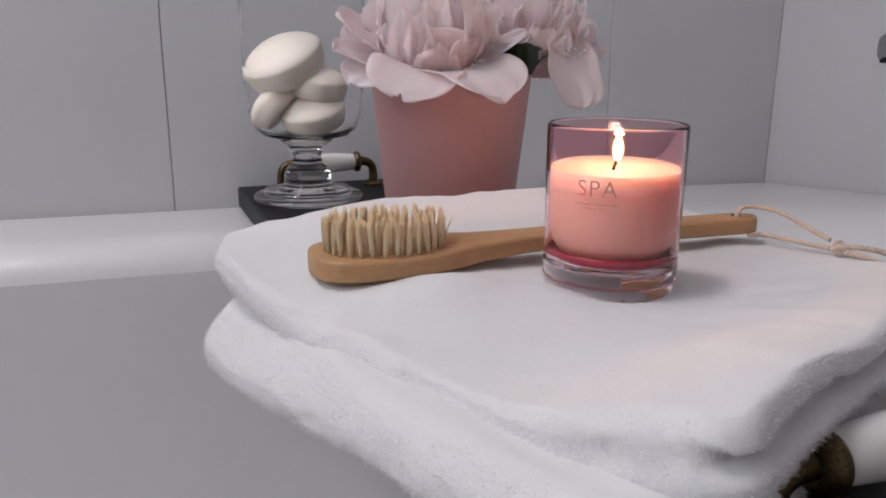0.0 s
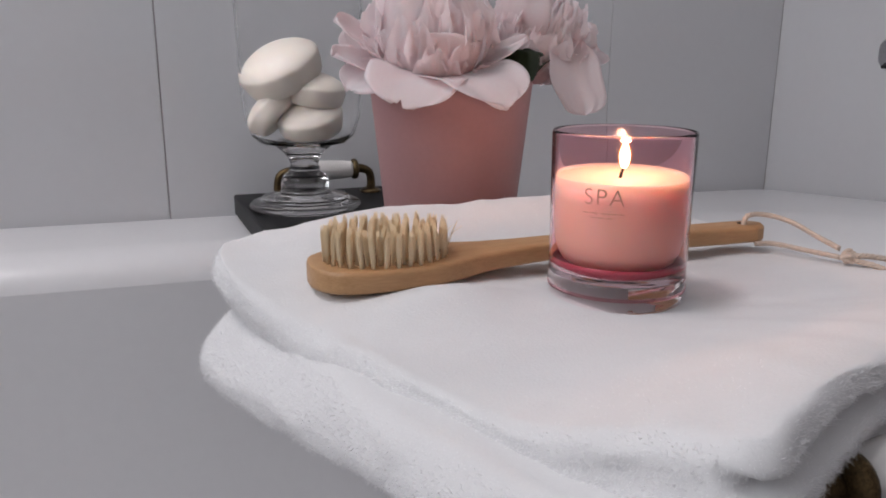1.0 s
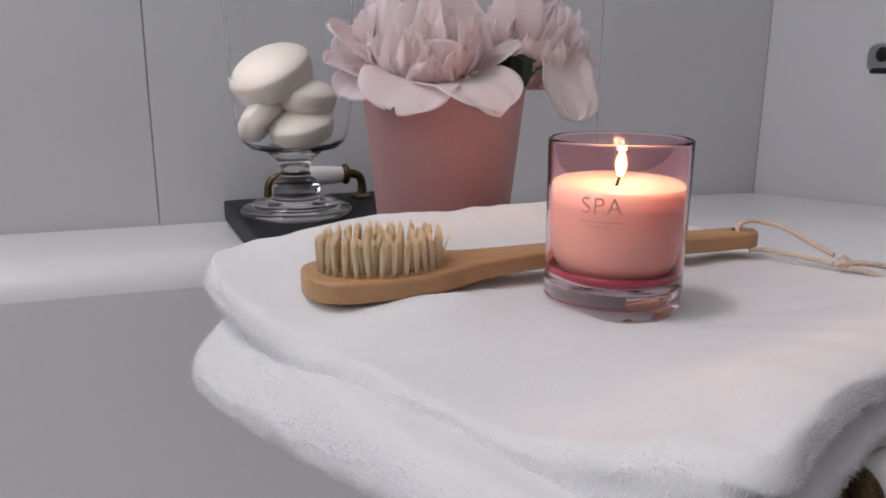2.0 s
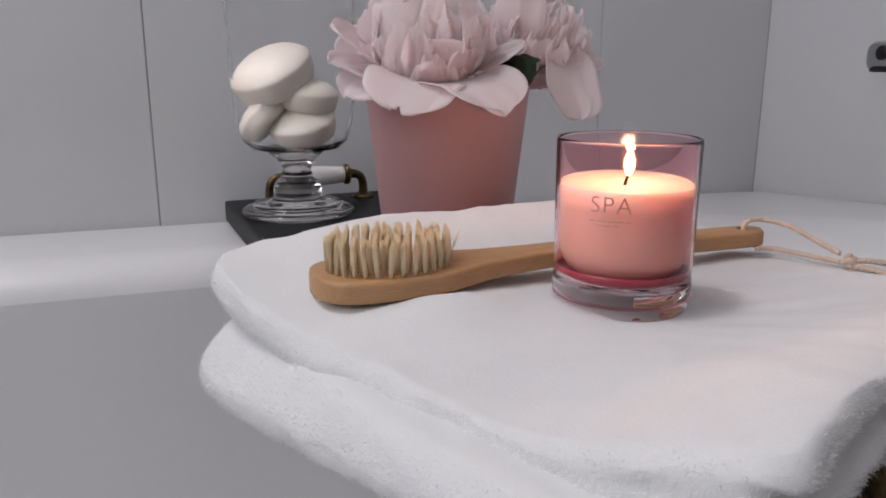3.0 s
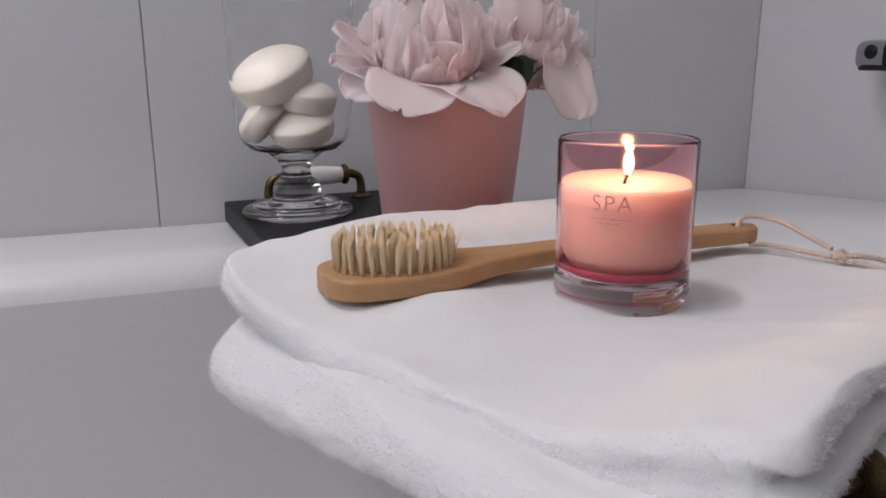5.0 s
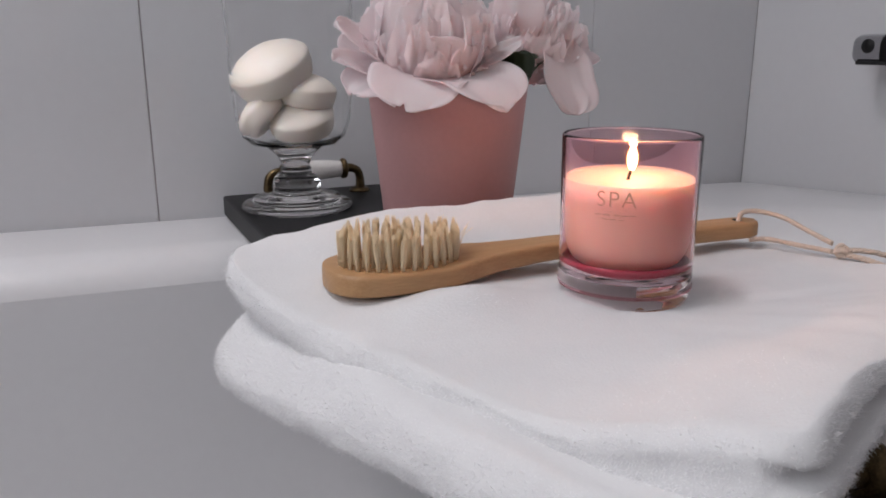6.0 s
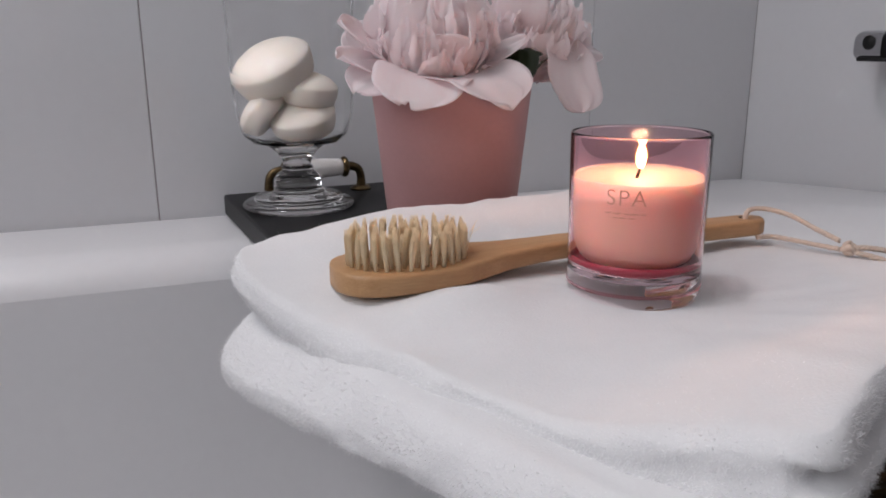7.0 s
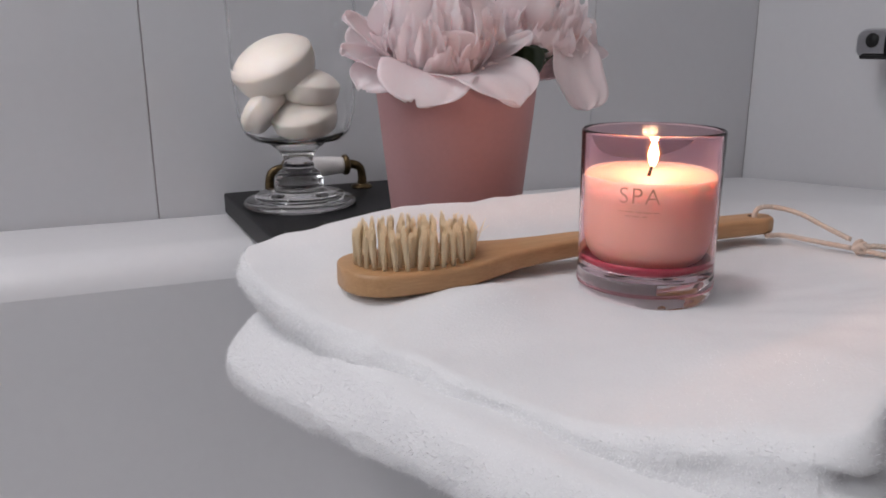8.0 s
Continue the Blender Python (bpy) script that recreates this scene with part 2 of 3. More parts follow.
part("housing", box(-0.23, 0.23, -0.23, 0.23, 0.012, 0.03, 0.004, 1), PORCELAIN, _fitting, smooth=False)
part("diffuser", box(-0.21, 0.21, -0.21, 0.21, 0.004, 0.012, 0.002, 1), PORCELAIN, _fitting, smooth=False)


# ---- the bath ----
RIM = Z - 0.058


def bathtub():
    tub = thing("bathtub", 0, 0, 0, "white enamelled bath with a soft rolled rim", "bathtub")
    rings = []

    def lift(x, y):
        """The rim climbs gently along the end wall, towards the head of the bath."""
        end = max(0.0, min(1.0, (x - 0.40) / 0.22))
        return end * end * (3 - 2 * end) * min(0.026, 0.085 * (0.745 - y) - 0.006) - 0.003

    def ring(x0, x1, y0, y1, r, z, climb=1.0):
        rings.append([(x, y, z + climb * lift(x, y)) for x, y in rounded(x0, x1, y0, y1, r)])
    ring(-0.86, 0.67, -0.15, 0.725, 0.06, 0.0, 0.0)
    ring(-0.86, 0.67, -0.15, 0.725, 0.06, RIM - 0.05, 0.0)
    for k in range(7):
        a = k / 6 * math.pi / 2
        g = 0.012 * (1 - math.cos(a))
        ring(-0.875 + g, 0.6865 - g, -0.166 + g, 0.7415 - g, 0.03, RIM - 0.014 + 0.014 * math.sin(a))
    for k in range(15):
        a = k / 14 * radians(74)
        g, d = 0.052 * math.sin(a), 0.046 * (1 - math.cos(a))
        ring(-0.74 + g, 0.575 - g, -0.065 + g, 0.615 - g, 0.24, RIM - d, 1 - 0.5 * k / 14)
    for k in range(1, 15):
        t = k / 14
        a = t * t
        ring(-0.690 + 0.14 * t + 0.05 * a, 0.525 - 0.06 * t - 0.05 * a, -0.015 + 0.03 * t + 0.06 * a, 0.565 - 0.04 * t - 0.07 * a, 0.235 - 0.075 * t,
             RIM - 0.034 - 0.37 * math.sin(t * math.pi / 2), 0.5 * (1 - t))
    part("apron", skin(rings[:3]), ENAMEL, tub)
    part("rim", skin(rings[2:24]), ENAMEL, tub, "soft rolled rim")
    part("basin", skin(rings[23:], cap_last=True), ENAMEL, tub)
    return tub


bathtub()

# ---- the tray with its handles ----
TRAY_W, TRAY_L, TRAY_TURN = 0.225, 0.850, 4.0
TRAY_TOP = Z - 0.034


def handle(parent, x, y):
    """A porcelain grip between two brass elbows, along x."""
    h = part("handle_bar", tube([(x - 0.034, y, 0.029), (x + 0.034, y, 0.029)], lambda t: 0.0095 + 0.0022 * math.sin(math.pi * t), 20, None, 12),
             PORCELAIN, parent, "white porcelain grip")
    for s in (-1, 1):
        bm = tube([(x + s * 0.056, y, 0.0), (x + s * 0.057, y, 0.012), (x + s * 0.0545, y, 0.024), (x + s * 0.046, y, 0.029), (x + s * 0.036, y, 0.029)],
                  lambda t: 0.0062 - 0.0012 * math.sin(math.pi * t), 14)
        part("elbow", bm, BRASS, h, "aged brass elbow")
        collar = lathe([(0, -0.005), (0.008, -0.005), (0.0122, -0.002), (0.0126, 0.001), (0.0112, 0.003), (0, 0.003)], 24)
        part("collar", collar, BRASS, h, at=pose(x + s * 0.036, y, 0.029, 0, 90, 0))
        foot = lathe([(0, 0), (0.013, 0), (0.013, 0.002), (0.009, 0.005), (0, 0.005)], 24)
        part("handle_foot", foot, BRASS, h, at=pose(x + s * 0.056, y, 0.0))
    return h


def bath_tray():
    tray = thing("bath_tray", -0.110, 0.724, TRAY_TOP, "black bath tray with porcelain and brass handles across the bath", "tray", turn=TRAY_TURN)
    part("board", box(0, TRAY_W, -TRAY_L, 0, -0.024, 0.0, 0.0025, 2), TRAY, tray, smooth=False)
    handle(tray, 0.104, -0.036)
    handle(tray, 0.124, -0.780)
    return tray


bath_tray()


# ---- the folded towel ----
def edge_distance(x, y, a, b):
    """How far a point lies inside the edge from a to b (the inside on its left)."""
    d = Vector((b[0] - a[0], b[1] - a[1])).normalized()
    return d.x * (y - a[1]) - d.y * (x - a[0])


OUT = [(-0.036, -0.080), (0.242, 0.052), (0.237, 0.318), (-0.150, 0.268)]   # the top layer's corners


def towel_height(x, y):
    """The lie of the towel's top: bulky along its folds, pressed flat in the middle."""
    near, far, west = edge_distance(x, y, OUT[0], OUT[1]), edge_distance(x, y, OUT[2], OUT[3]), edge_distance(x, y, OUT[3], OUT[0])
    east = max(0.0, min(1.0, (x - 0.02) / 0.22))
    a = (0.033 - 0.019 * east) * math.exp(-(max(0, near) / 0.068) ** 2)
    b = (0.024 + 0.008 * max(0.0, min(1.0, (x + 0.13) / 0.09))) * (1 - 0.9 * max(0.0, min(1.0, (x - 0.12) / 0.11))) * (1 - 0.08 * max(0.0, min(1.0, (-0.02 - x) / 0.1))) * math.exp(-(max(0, far) / 0.055) ** 2)
    h = math.sqrt(a * a + b * b) - 0.003 * math.exp(-(max(0, west) / 0.03) ** 2) + 0.002 * math.exp(-((x + 0.055) / 0.055) ** 2 - ((y - 0.195) / 0.04) ** 2)
    h += 0.0100 * math.exp(-((x + 0.036) / 0.040) ** 2 - ((y - 0.146) / 0.020) ** 2)   # a swell in front of the brush
    return h + 0.0008 * math.sin(30 * x + 12 * y)


def corner_line(quad, radius, step=0.004):
    """Outline of a four-cornered shape with round corners, points evenly spaced."""
    out = []
    for n in range(4):
        a, b, c = Vector(quad[n - 1]), Vector(quad[n]), Vector(quad[(n + 1) % 4])
        r = radius[n]
        p, q = b + (a - b).normalized() * r, b + (c - b).normalized() * r
        out += [p * (1 - t) ** 2 + b * 2 * t * (1 - t) + q * t * t for t in [k / 12 for k in range(13)]]
    dense, total = [], 0
    for a, b in zip(out, out[1:] + out[:1]):
        n = max(1, int((b - a).length / step))
        dense += [a + (b - a) * k / n for k in range(n)]
    return dense


def towel_layer(name, quad, radius, z0, half, parent, groove, sag, seed, belly, spread, hang):
    line = corner_line(quad, radius)
    n = len(line)
    centre = sum(line, Vector((0, 0))) / n
    normals = []
    for i in range(n):
        d = (line[(i + 3) % n] - line[i - 3]).normalized()
        normals.append(Vector((d.y, -d.x)))
    rings = []
    for k in range(27):
        a = math.pi / 2 - math.pi * k / 26
        ring = []
        for i, p in enumerate(line):
            nx = normals[i]
            corner = max(0.0, min(1.0, (-0.085 - p.x) / 0.05))
            deep = half * (1 + 0.32 * corner)     # bulkier at the folded corner
            near = min(1.0, 1.25 * max(0.0, -nx.y) ** 3)
            rise = math.sin(a) + belly       # the fold hangs: widest below its middle
            bulge = spread * half * max(0.0, 1 - (abs(rise) / (1 + belly if rise > 0 else 1 - belly)) ** 2.2) ** (1 / 2.2)
            bulge += corner * (hang[0] + hang[1] * max(0.0, 0.3 - math.sin(a)) + hang[2] * max(0.0, math.sin(a)))
            bulge -= groove * near * half * (0.85 + 0.45 * noise.noise(Vector((p.x * 30, 1, seed)))) * math.exp(-((a - 0.30) / 0.24) ** 2)
            wob = 0.0028 * noise.noise(Vector((p.x * 22, p.y * 22, seed + a))) + 0.0012 * noise.noise(Vector((p.x * 75, p.y * 75, seed + 3 * a)))
            q = p + nx * (bulge + wob)
            z = z0 + sag(q.x, q.y) + half - deep + deep * math.sin(a) * (1 - 0.35 * groove * near * math.exp(-((a - 0.75) / 0.25) ** 2))
            ring.append(Vector((q.x, q.y, z)))
        rings.append(ring)

    def lids(sign, base):
        out = []
        for s in (0.95, 0.88, 0.80, 0.70, 0.60, 0.50, 0.40, 0.30, 0.20, 0.11, 0.04):
            out.append([Vector((*(centre + (p - centre) * s), z0 + sag(*(centre + (p - centre) * s)) + sign * half)) for p in line])
        return out
    rings = lids(1, 0)[::-1] + rings + lids(-1, 0)
    for ring in rings:
        for v in ring:
            soft = noise.noise(Vector((v.x * 16, v.y * 16, v.z * 16 + seed))) * 0.0026 + noise.noise(Vector((v.x * 50, v.y * 50, v.z * 50 + seed))) * 0.0014
            v.z += soft
    bm = skin(rings, cap_first=True, cap_last=True)
    ob = part(name, bm, TERRY, parent)
    return ob


def fuzz(name, source, parent, count, seed, length):
    """Short cotton loops standing off a towel layer."""
    rng = random.Random(seed)
    me = source.data
    me.calc_loop_triangles()
    tris = [(me.vertices[t.vertices[0]].co, me.vertices[t.vertices[1]].co, me.vertices[t.vertices[2]].co, t.normal, t.area) for t in me.loop_triangles]
    tris = [t for t in tris if -0.75 < t[3].z < 0.93]
    weights = [t[4] * min(1.0, (0.95 - t[3].z) / 0.35) for t in tris]
    verts, faces = [], []
    for a, b, c, n, _ in rng.choices(tris, weights, k=count):
        u, v = rng.random(), rng.random()
        if u + v > 1:
            u, v = 1 - u, 1 - v
        p = a + (b - a) * u + (c - a) * v
        d = (n + Vector((rng.gauss(0, 0.5), rng.gauss(0, 0.5), rng.gauss(0, 0.5)))).normalized()
        side = d.orthogonal().normalized()
        side.rotate(Matrix.Rotation(rng.random() * 6.28, 3, d))
        ln = length * rng.uniform(0.5, 1.25) * (0.28 + 0.85 * max(0.0, min(1.0, (1.0 - n.z) / 0.7)))
        ln *= 0.85 + 0.9 * max(0.0, noise.noise(p * 190.0))   # uneven, clumped pile
        bend = Vector((rng.gauss(0, 0.3), rng.gauss(0, 0.3), rng.gauss(0, 0.3))) * ln
        w = 0.00010
        k = len(verts)
        verts += [p - side * w - n * 0.0004, p + side * w - n * 0.0004, p + d * ln * 0.6 + side * w, p + d * ln * 0.6 - side * w, p + d * ln + bend]
        faces += [(k, k + 1, k + 2, k + 3), (k + 3, k + 2, k + 4)]
    mesh = bpy.data.meshes.new(name)
    mesh.from_pydata([tuple(v) for v in verts], [], faces)
    mesh.materials.append(FUZZ)
    mesh.polygons.foreach_set("use_smooth", [True] * len(mesh.polygons))
    ob = new(name, mesh)
    ob.parent = parent
    return tagged(ob, "", "", "", "stuff")


def towel():
    t = thing("folded_towel", 0, 0, Z, "thick white terry towel folded in layers on the black tray", "towel")
    low = towel_layer("lower_layer", [(-0.046, -0.069), (0.222, 0.072), (0.215, 0.285), (-0.150, 0.252)], (0.02, 0.04, 0.04, 0.028), 0.0, 0.0155, t, 0.2,
                      lambda x, y: -0.0157 + 0.40 * (towel_height(x, y) - 0.018) - 0.010 * max(0, min(1, (-0.07 - x) / 0.06)) - 0.014 * max(0, min(1, (-0.105 - x) / 0.06)) ** 1.5, 7.0, 0.20, 0.95, (0.003, 0.0, -0.016))
    top = towel_layer("upper_layer", [(-0.024, -0.070), (0.227, 0.058), (0.222, 0.302), (-0.139, 0.254)], (0.010, 0.035, 0.04, 0.024), 0.0, 0.0158, t, 1.0,
                      lambda x, y: towel_height(x, y) - 0.0155, 3.0, -0.05, 0.58, (0.011, -0.018, 0.0))
    fuzz("terry_nap", low, t, 40000, 5, 0.0017)
    fuzz("terry_nap", top, t, 40000, 6, 0.0017)
    return t


towel()


# ---- the scented candle ----
CX, CY = 0.0575, 0.1370


def candle():
    c = thing("scented_candle", CX, CY, Z, "pink glass candle, lit, standing on the white towel", "candle")
    foot = [(0.0, 0.0006), (0.026, 0.0004), (0.0320, 0.0), (0.0348, 0.0008), (0.0360, 0.0026), (0.0365, 0.0050), (0.0368, 0.0100), (0.0369, 0.0148), (0.0364, 0.0152), (0.018, 0.0148), (0.0, 0.0144)]
    foot_ob = part("glass_foot", lathe(foot, 96), FOOT_GLASS, c, "thick clear glass foot")
    ring = [(0.03690, 0.0076), (0.0372, 0.0078), (0.0372, 0.0094), (0.03700, 0.0096)]
    tint_ob = part("tint_ring", lathe(ring, 96, None, True), DEEP_GLASS, c, "deep pink line round the glass foot")
    body = [(0.0, 0.0146), (0.018, 0.0150), (0.0364, 0.0154), (0.0369, 0.0158), (0.0370, 0.04), (0.0375, 0.0895), (0.0373, 0.0908), (0.0368, 0.0913), (0.0362, 0.0908), (0.0360, 0.0895),
            (0.0355, 0.040), (0.0351, 0.024), (0.0340, 0.0185), (0.018, 0.0172), (0.0, 0.0170)]
    glass_ob = part("glass_tumbler", lathe(body, 96), PINK_GLASS, c, "pink tinted glass")
    glass_ob.visible_shadow = foot_ob.visible_shadow = tint_ob.visible_shadow = False
    wax = [(0.0, 0.0186), (0.018, 0.0190), (0.0245, 0.0205), (0.0292, 0.0235), (0.0322, 0.0282), (0.0338, 0.0340), (0.0346, 0.042), (0.0350, 0.0560), (0.0352, 0.0672), (0.0347, 0.0664),
           (0.034, 0.0661), (0.030, 0.0659), (0.012, 0.0655), (0.0, 0.0651)]
    # added shell: the thick corner's deeper pink put into a solid colour
    band = [(0.0, 0.0172), (0.018, 0.0174), (0.0338, 0.0187), (0.0347, 0.0215), (0.0349, 0.0238), (0.0346, 0.0238), (0.0343, 0.0216), (0.0334, 0.0192), (0.018, 0.0180), (0.0, 0.0178)]
    part("tint_band", lathe(band, 96), THICK_TINT, c, "deep pink shell standing in for thick tinted glass in the bottom corner")
    wax_ob = part("wax", lathe(wax, 96), WAX, c, "pale pink wax")
    part("wick", tube([(-0.0012, 0, 0.0645), (0.0, 0, 0.0685), (0.0022, 0.0004, 0.0725)], lambda t: 0.0010 - 0.0003 * t, 8), WICK, wax_ob, "charred wick")
    line = smooth_line([(0, 0, 0.0695), (0.0013, 0, 0.0702), (0.0025, 0, 0.0730), (0.0029, 0, 0.0768), (0.0023, 0, 0.0795), (0.0014, 0, 0.0822), (0.0006, 0, 0.0845), (0, 0, 0.0860)], 5)
    fl = part("flame", lathe([(max(0.0, p.x), p.z) for p in line], 32), FLAME, c, "bright yellow flame", at=pose(0.0014, 0.0004, 0))
    # wider copy of the flame's shape, added to give it a glowing edge
    halo = part("glow_shell", lathe([(max(0.0, p.x * 1.42), 0.0695 + (p.z - 0.0695) * 1.07) for p in line], 32), GLOW_SHELL, fl, "see-through orange shell for the glow round the flame")
    fl.visible_shadow = halo.visible_shadow = False
    return c


def wrap_text(text, size, angle, z, parent, name, radius=0.0376):
    """Lettering laid round the glass; angle: degrees of its middle, seen from above."""
    cu = bpy.data.curves.new("tmp_text", "FONT")
    cu.body, cu.size, cu.align_x, cu.space_character = text, size, "CENTER", 1.15
    cu.offset = -0.00016
    ob = new("tmp_text", cu)
    bpy.context.view_layer.update()
    me = bpy.data.meshes.new_from_object(ob.evaluated_get(bpy.context.evaluated_depsgraph_get()))
    bpy.data.objects.remove(ob)
    bpy.data.curves.remove(cu)
    bm = bmesh.new()
    bm.from_mesh(me)
    bpy.data.meshes.remove(me)
    bmesh.ops.triangulate(bm, faces=bm.faces[:])
    bmesh.ops.subdivide_edges(bm, edges=[e for e in bm.edges if e.calc_length() > 0.002], cuts=2)
    for v in bm.verts:
        a = radians(angle) + v.co.x / radius
        v.co = Vector((radius * math.cos(a), radius * math.sin(a), z + v.co.y))
    return part(name, bm, INK, parent, smooth=False)


candle_ob = candle()
wrap_text("SPA", 0.0118, 226, 0.0572, candle_ob, "lettering")


def wrap_bar(angle, span, z, height, radius=0.0376):
    """A line of print too small to read, as a bar round the glass."""
    bm = bmesh.new()
    n = max(2, int(span / 2))
    cols = []
    for k in range(n + 1):
        a = radians(angle - span / 2 + span * k / n)
        cols.append([bm.verts.new((radius * math.cos(a), radius * math.sin(a), z + d)) for d in (0, height)])
    for a, b in zip(cols, cols[1:]):
        bm.faces.new((a[0], b[0], b[1], a[1]))
    return part("print_line", bm, INK, candle_ob)


for _angle, _span, _z in ((212, 5, 0.0528), (219, 6, 0.0528), (227, 4, 0.0528), (233, 6, 0.0528), (240, 4, 0.0528), (218, 4, 0.0505), (224, 5, 0.0505), (231, 4, 0.0505)):
    wrap_bar(_angle, _span, _z, 0.0005)
wrap_bar(195, 8, 0.0330, 0.0004)


# ---- the bath brush ----
def bath_brush():
    L = 0.309
    b = thing("bath_brush", -0.1020, 0.1915, Z + 0.0060, "wooden bath brush with pale bristles lying on the towel", "brush", turn=1.6)
    widths = [(0.0, 0.0300), (0.050, 0.0300), (0.070, 0.0275), (0.086, 0.0220), (0.102, 0.0160),
              (0.128, 0.0118), (0.160, 0.0098), (0.220, 0.0095), (0.280, 0.0108), (0.299, 0.0105), (0.3062, 0.0080), (L, 0.001)]
    us = np.concatenate([np.linspace(0, 0.012, 8), np.linspace(0.015, 0.293, 70), np.linspace(0.296, L, 10)])
    ws = np.interp(us, *zip(*widths))
    nose = np.clip((0.032 - us) / 0.0325, 0, 1)
    ws = ws * (1 - nose ** 2.5) ** (1 / 2.5)
    rings = []
    for u, w in zip(us, ws):
        lift = 0.003 * max(0, min(1, (u - 0.06) / 0.09)) - 0.0010 * max(0, (u - 0.15) / 0.16)
        deep = 0.0008 * max(0.0, min(1.0, (0.11 - u) / 0.05))   # the head is thicker below
        thick = 0.0115 + deep
        r = min(0.0028, w * 0.5)
        ring = []
        for sx, sz, a0 in ((1, 1, 0), (-1, 1, 90), (-1, 0, 180), (1, 0, 270)):
            for k in range(5):
                a = radians(a0 + 90 * k / 4)
                ring.append(Vector((u, sx * (w - r) + r * math.cos(a), lift - deep + (thick - r if sz else r) + r * math.sin(a))))
        rings.append(ring)
    part("wooden_body", skin(rings, cap_first=True, cap_last=True), WOOD, b, "beech wood body with a long handle")
    hole = lathe([(0, 0), (0.0032, 0), (0.0032, 0.0006), (0, 0.0006)], 16)
    part("hole", hole, WICK, b, "dark hole for the cord", at=pose(0.294, 0, 0.0133))
    rng = random.Random(4)
    tufts = []
    for ring_n, (rx, ry) in enumerate(((0.0350, 0.0250), (0.0275, 0.0190), (0.0190, 0.0125), (0.0095, 0.0055))):
        count = (32, 25, 17, 8)[ring_n]
        for k in range(count):
            a = 2 * math.pi * (k + 0.5 * (ring_n % 2)) / count
            tufts.append((0.0440 + rx * math.cos(a), ry * math.sin(a), math.cos(a), math.sin(a)))
    shapes = []
    for n in range(12):
        bm = bmesh.new()
        h = 0.0202 + rng.uniform(-0.0009, 0.0009)
        tube([(0, 0, 0), (0, 0, h * 0.5), (rng.gauss(0, 0.0003), rng.gauss(0, 0.0003), h * 0.93)], lambda t: 0.00112 + 0.00085 * t - 0.0016 * t ** 4, 9, bm, 6)
        for k in range(22):
            a, r = 2 * math.pi * k / 22 + rng.uniform(-0.3, 0.3), 0.00112 * rng.uniform(0.75, 1.0)
            ox, oy = r * math.cos(a), r * math.sin(a)
            wide, pull = rng.uniform(1.2, 1.55), rng.uniform(0.35, 1.2)
            tube([(ox, oy, 0), (ox * wide, oy * wide, h * 0.55), (ox * wide * 1.05, oy * wide * 1.05, h * 0.78), (ox * pull, oy * pull, h * rng.uniform(0.88, 1.06))], lambda t: 0.00024 - 0.00010 * t, 4, bm, 0)
        me = bpy.data.meshes.new("bristle_tuft")
        finish(bm).to_mesh(me)
        bm.free()
        me.materials.append(BRISTLE)
        shapes.append(me)
    for n, (x, y, ca, sa) in enumerate(tufts):
        ob = new("bristle_tuft", shapes[rng.randrange(12)])
        ob.parent = b
        ob.matrix_basis = pose(x, y, 0.0110, -4.5 * sa + rng.gauss(0, 1.2), 4.5 * ca + rng.gauss(0, 1.2), rng.uniform(0, 360))
    for k in range(9):   # stray hairs at the handle's side
        a = rng.uniform(-1.0, 0.7)
        x, y = 0.0440 + 0.035 * math.cos(a), 0.025 * math.sin(a)
        part("stray_hair", tube([(x, y, 0.012), (x + 0.003, y, 0.022), (x + rng.uniform(0.005, 0.010), y + rng.gauss(0, 0.002), 0.031 + rng.uniform(-0.005, 0.002))], 0.00013, 4, None, 4), BRISTLE, b)
    # cord through the hole, knotted
    m = b.matrix_basis.inverted()

    def local(pts):
        return [m @ Vector((x, y, Z + z)) for x, y, z in pts]
    cord = part("cord", twine(local([(0.190, 0.1965, 0.018), (0.193, 0.196, 0.0255), (0.205, 0.194, 0.0260), (0.214, 0.180, 0.0235), (0.216, 0.160, 0.0185), (0.2165, 0.140, 0.0145)])), TWINE, b, "pale twisted cotton cord")
    part("cord", twine(local([(0.196, 0.190, 0.0075), (0.208, 0.186, 0.0075), (0.215, 0.165, 0.0075), (0.2155, 0.138, 0.0095)])), TWINE, b, "pale twisted cotton cord")
    knot = bmesh.new()
    for k in range(3):
        pts = [(0.0036 * math.cos(a + k) * (1 - 0.2 * k), 0.0036 * math.sin(a + k), 0.0012 * math.sin(2 * a + k)) for a in np.linspace(0, 5.6, 9)]
        tube([Matrix.Rotation(k * 1.1, 3, "X") @ Vector(p) for p in pts], 0.0016, 8, knot, 4)
    part("knot", knot, TWINE, cord, "knot in the cotton cord", at=Matrix.Translation(local([(0.2175, 0.133, 0.0110)])[0]))
    part("cord", twine(local([(0.2180, 0.131, 0.0120), (0.226, 0.124, 0.0125), (0.236, 0.116, 0.0105), (0.248, 0.104, 0.004)])), TWINE, b, "pale twisted cotton cord")
    part("cord", twine(local([(0.2175, 0.130, 0.0095), (0.224, 0.118, 0.0080), (0.232, 0.106, 0.004), (0.242, 0.092, -0.003)])), TWINE, b, "pale twisted cotton cord")
    return b


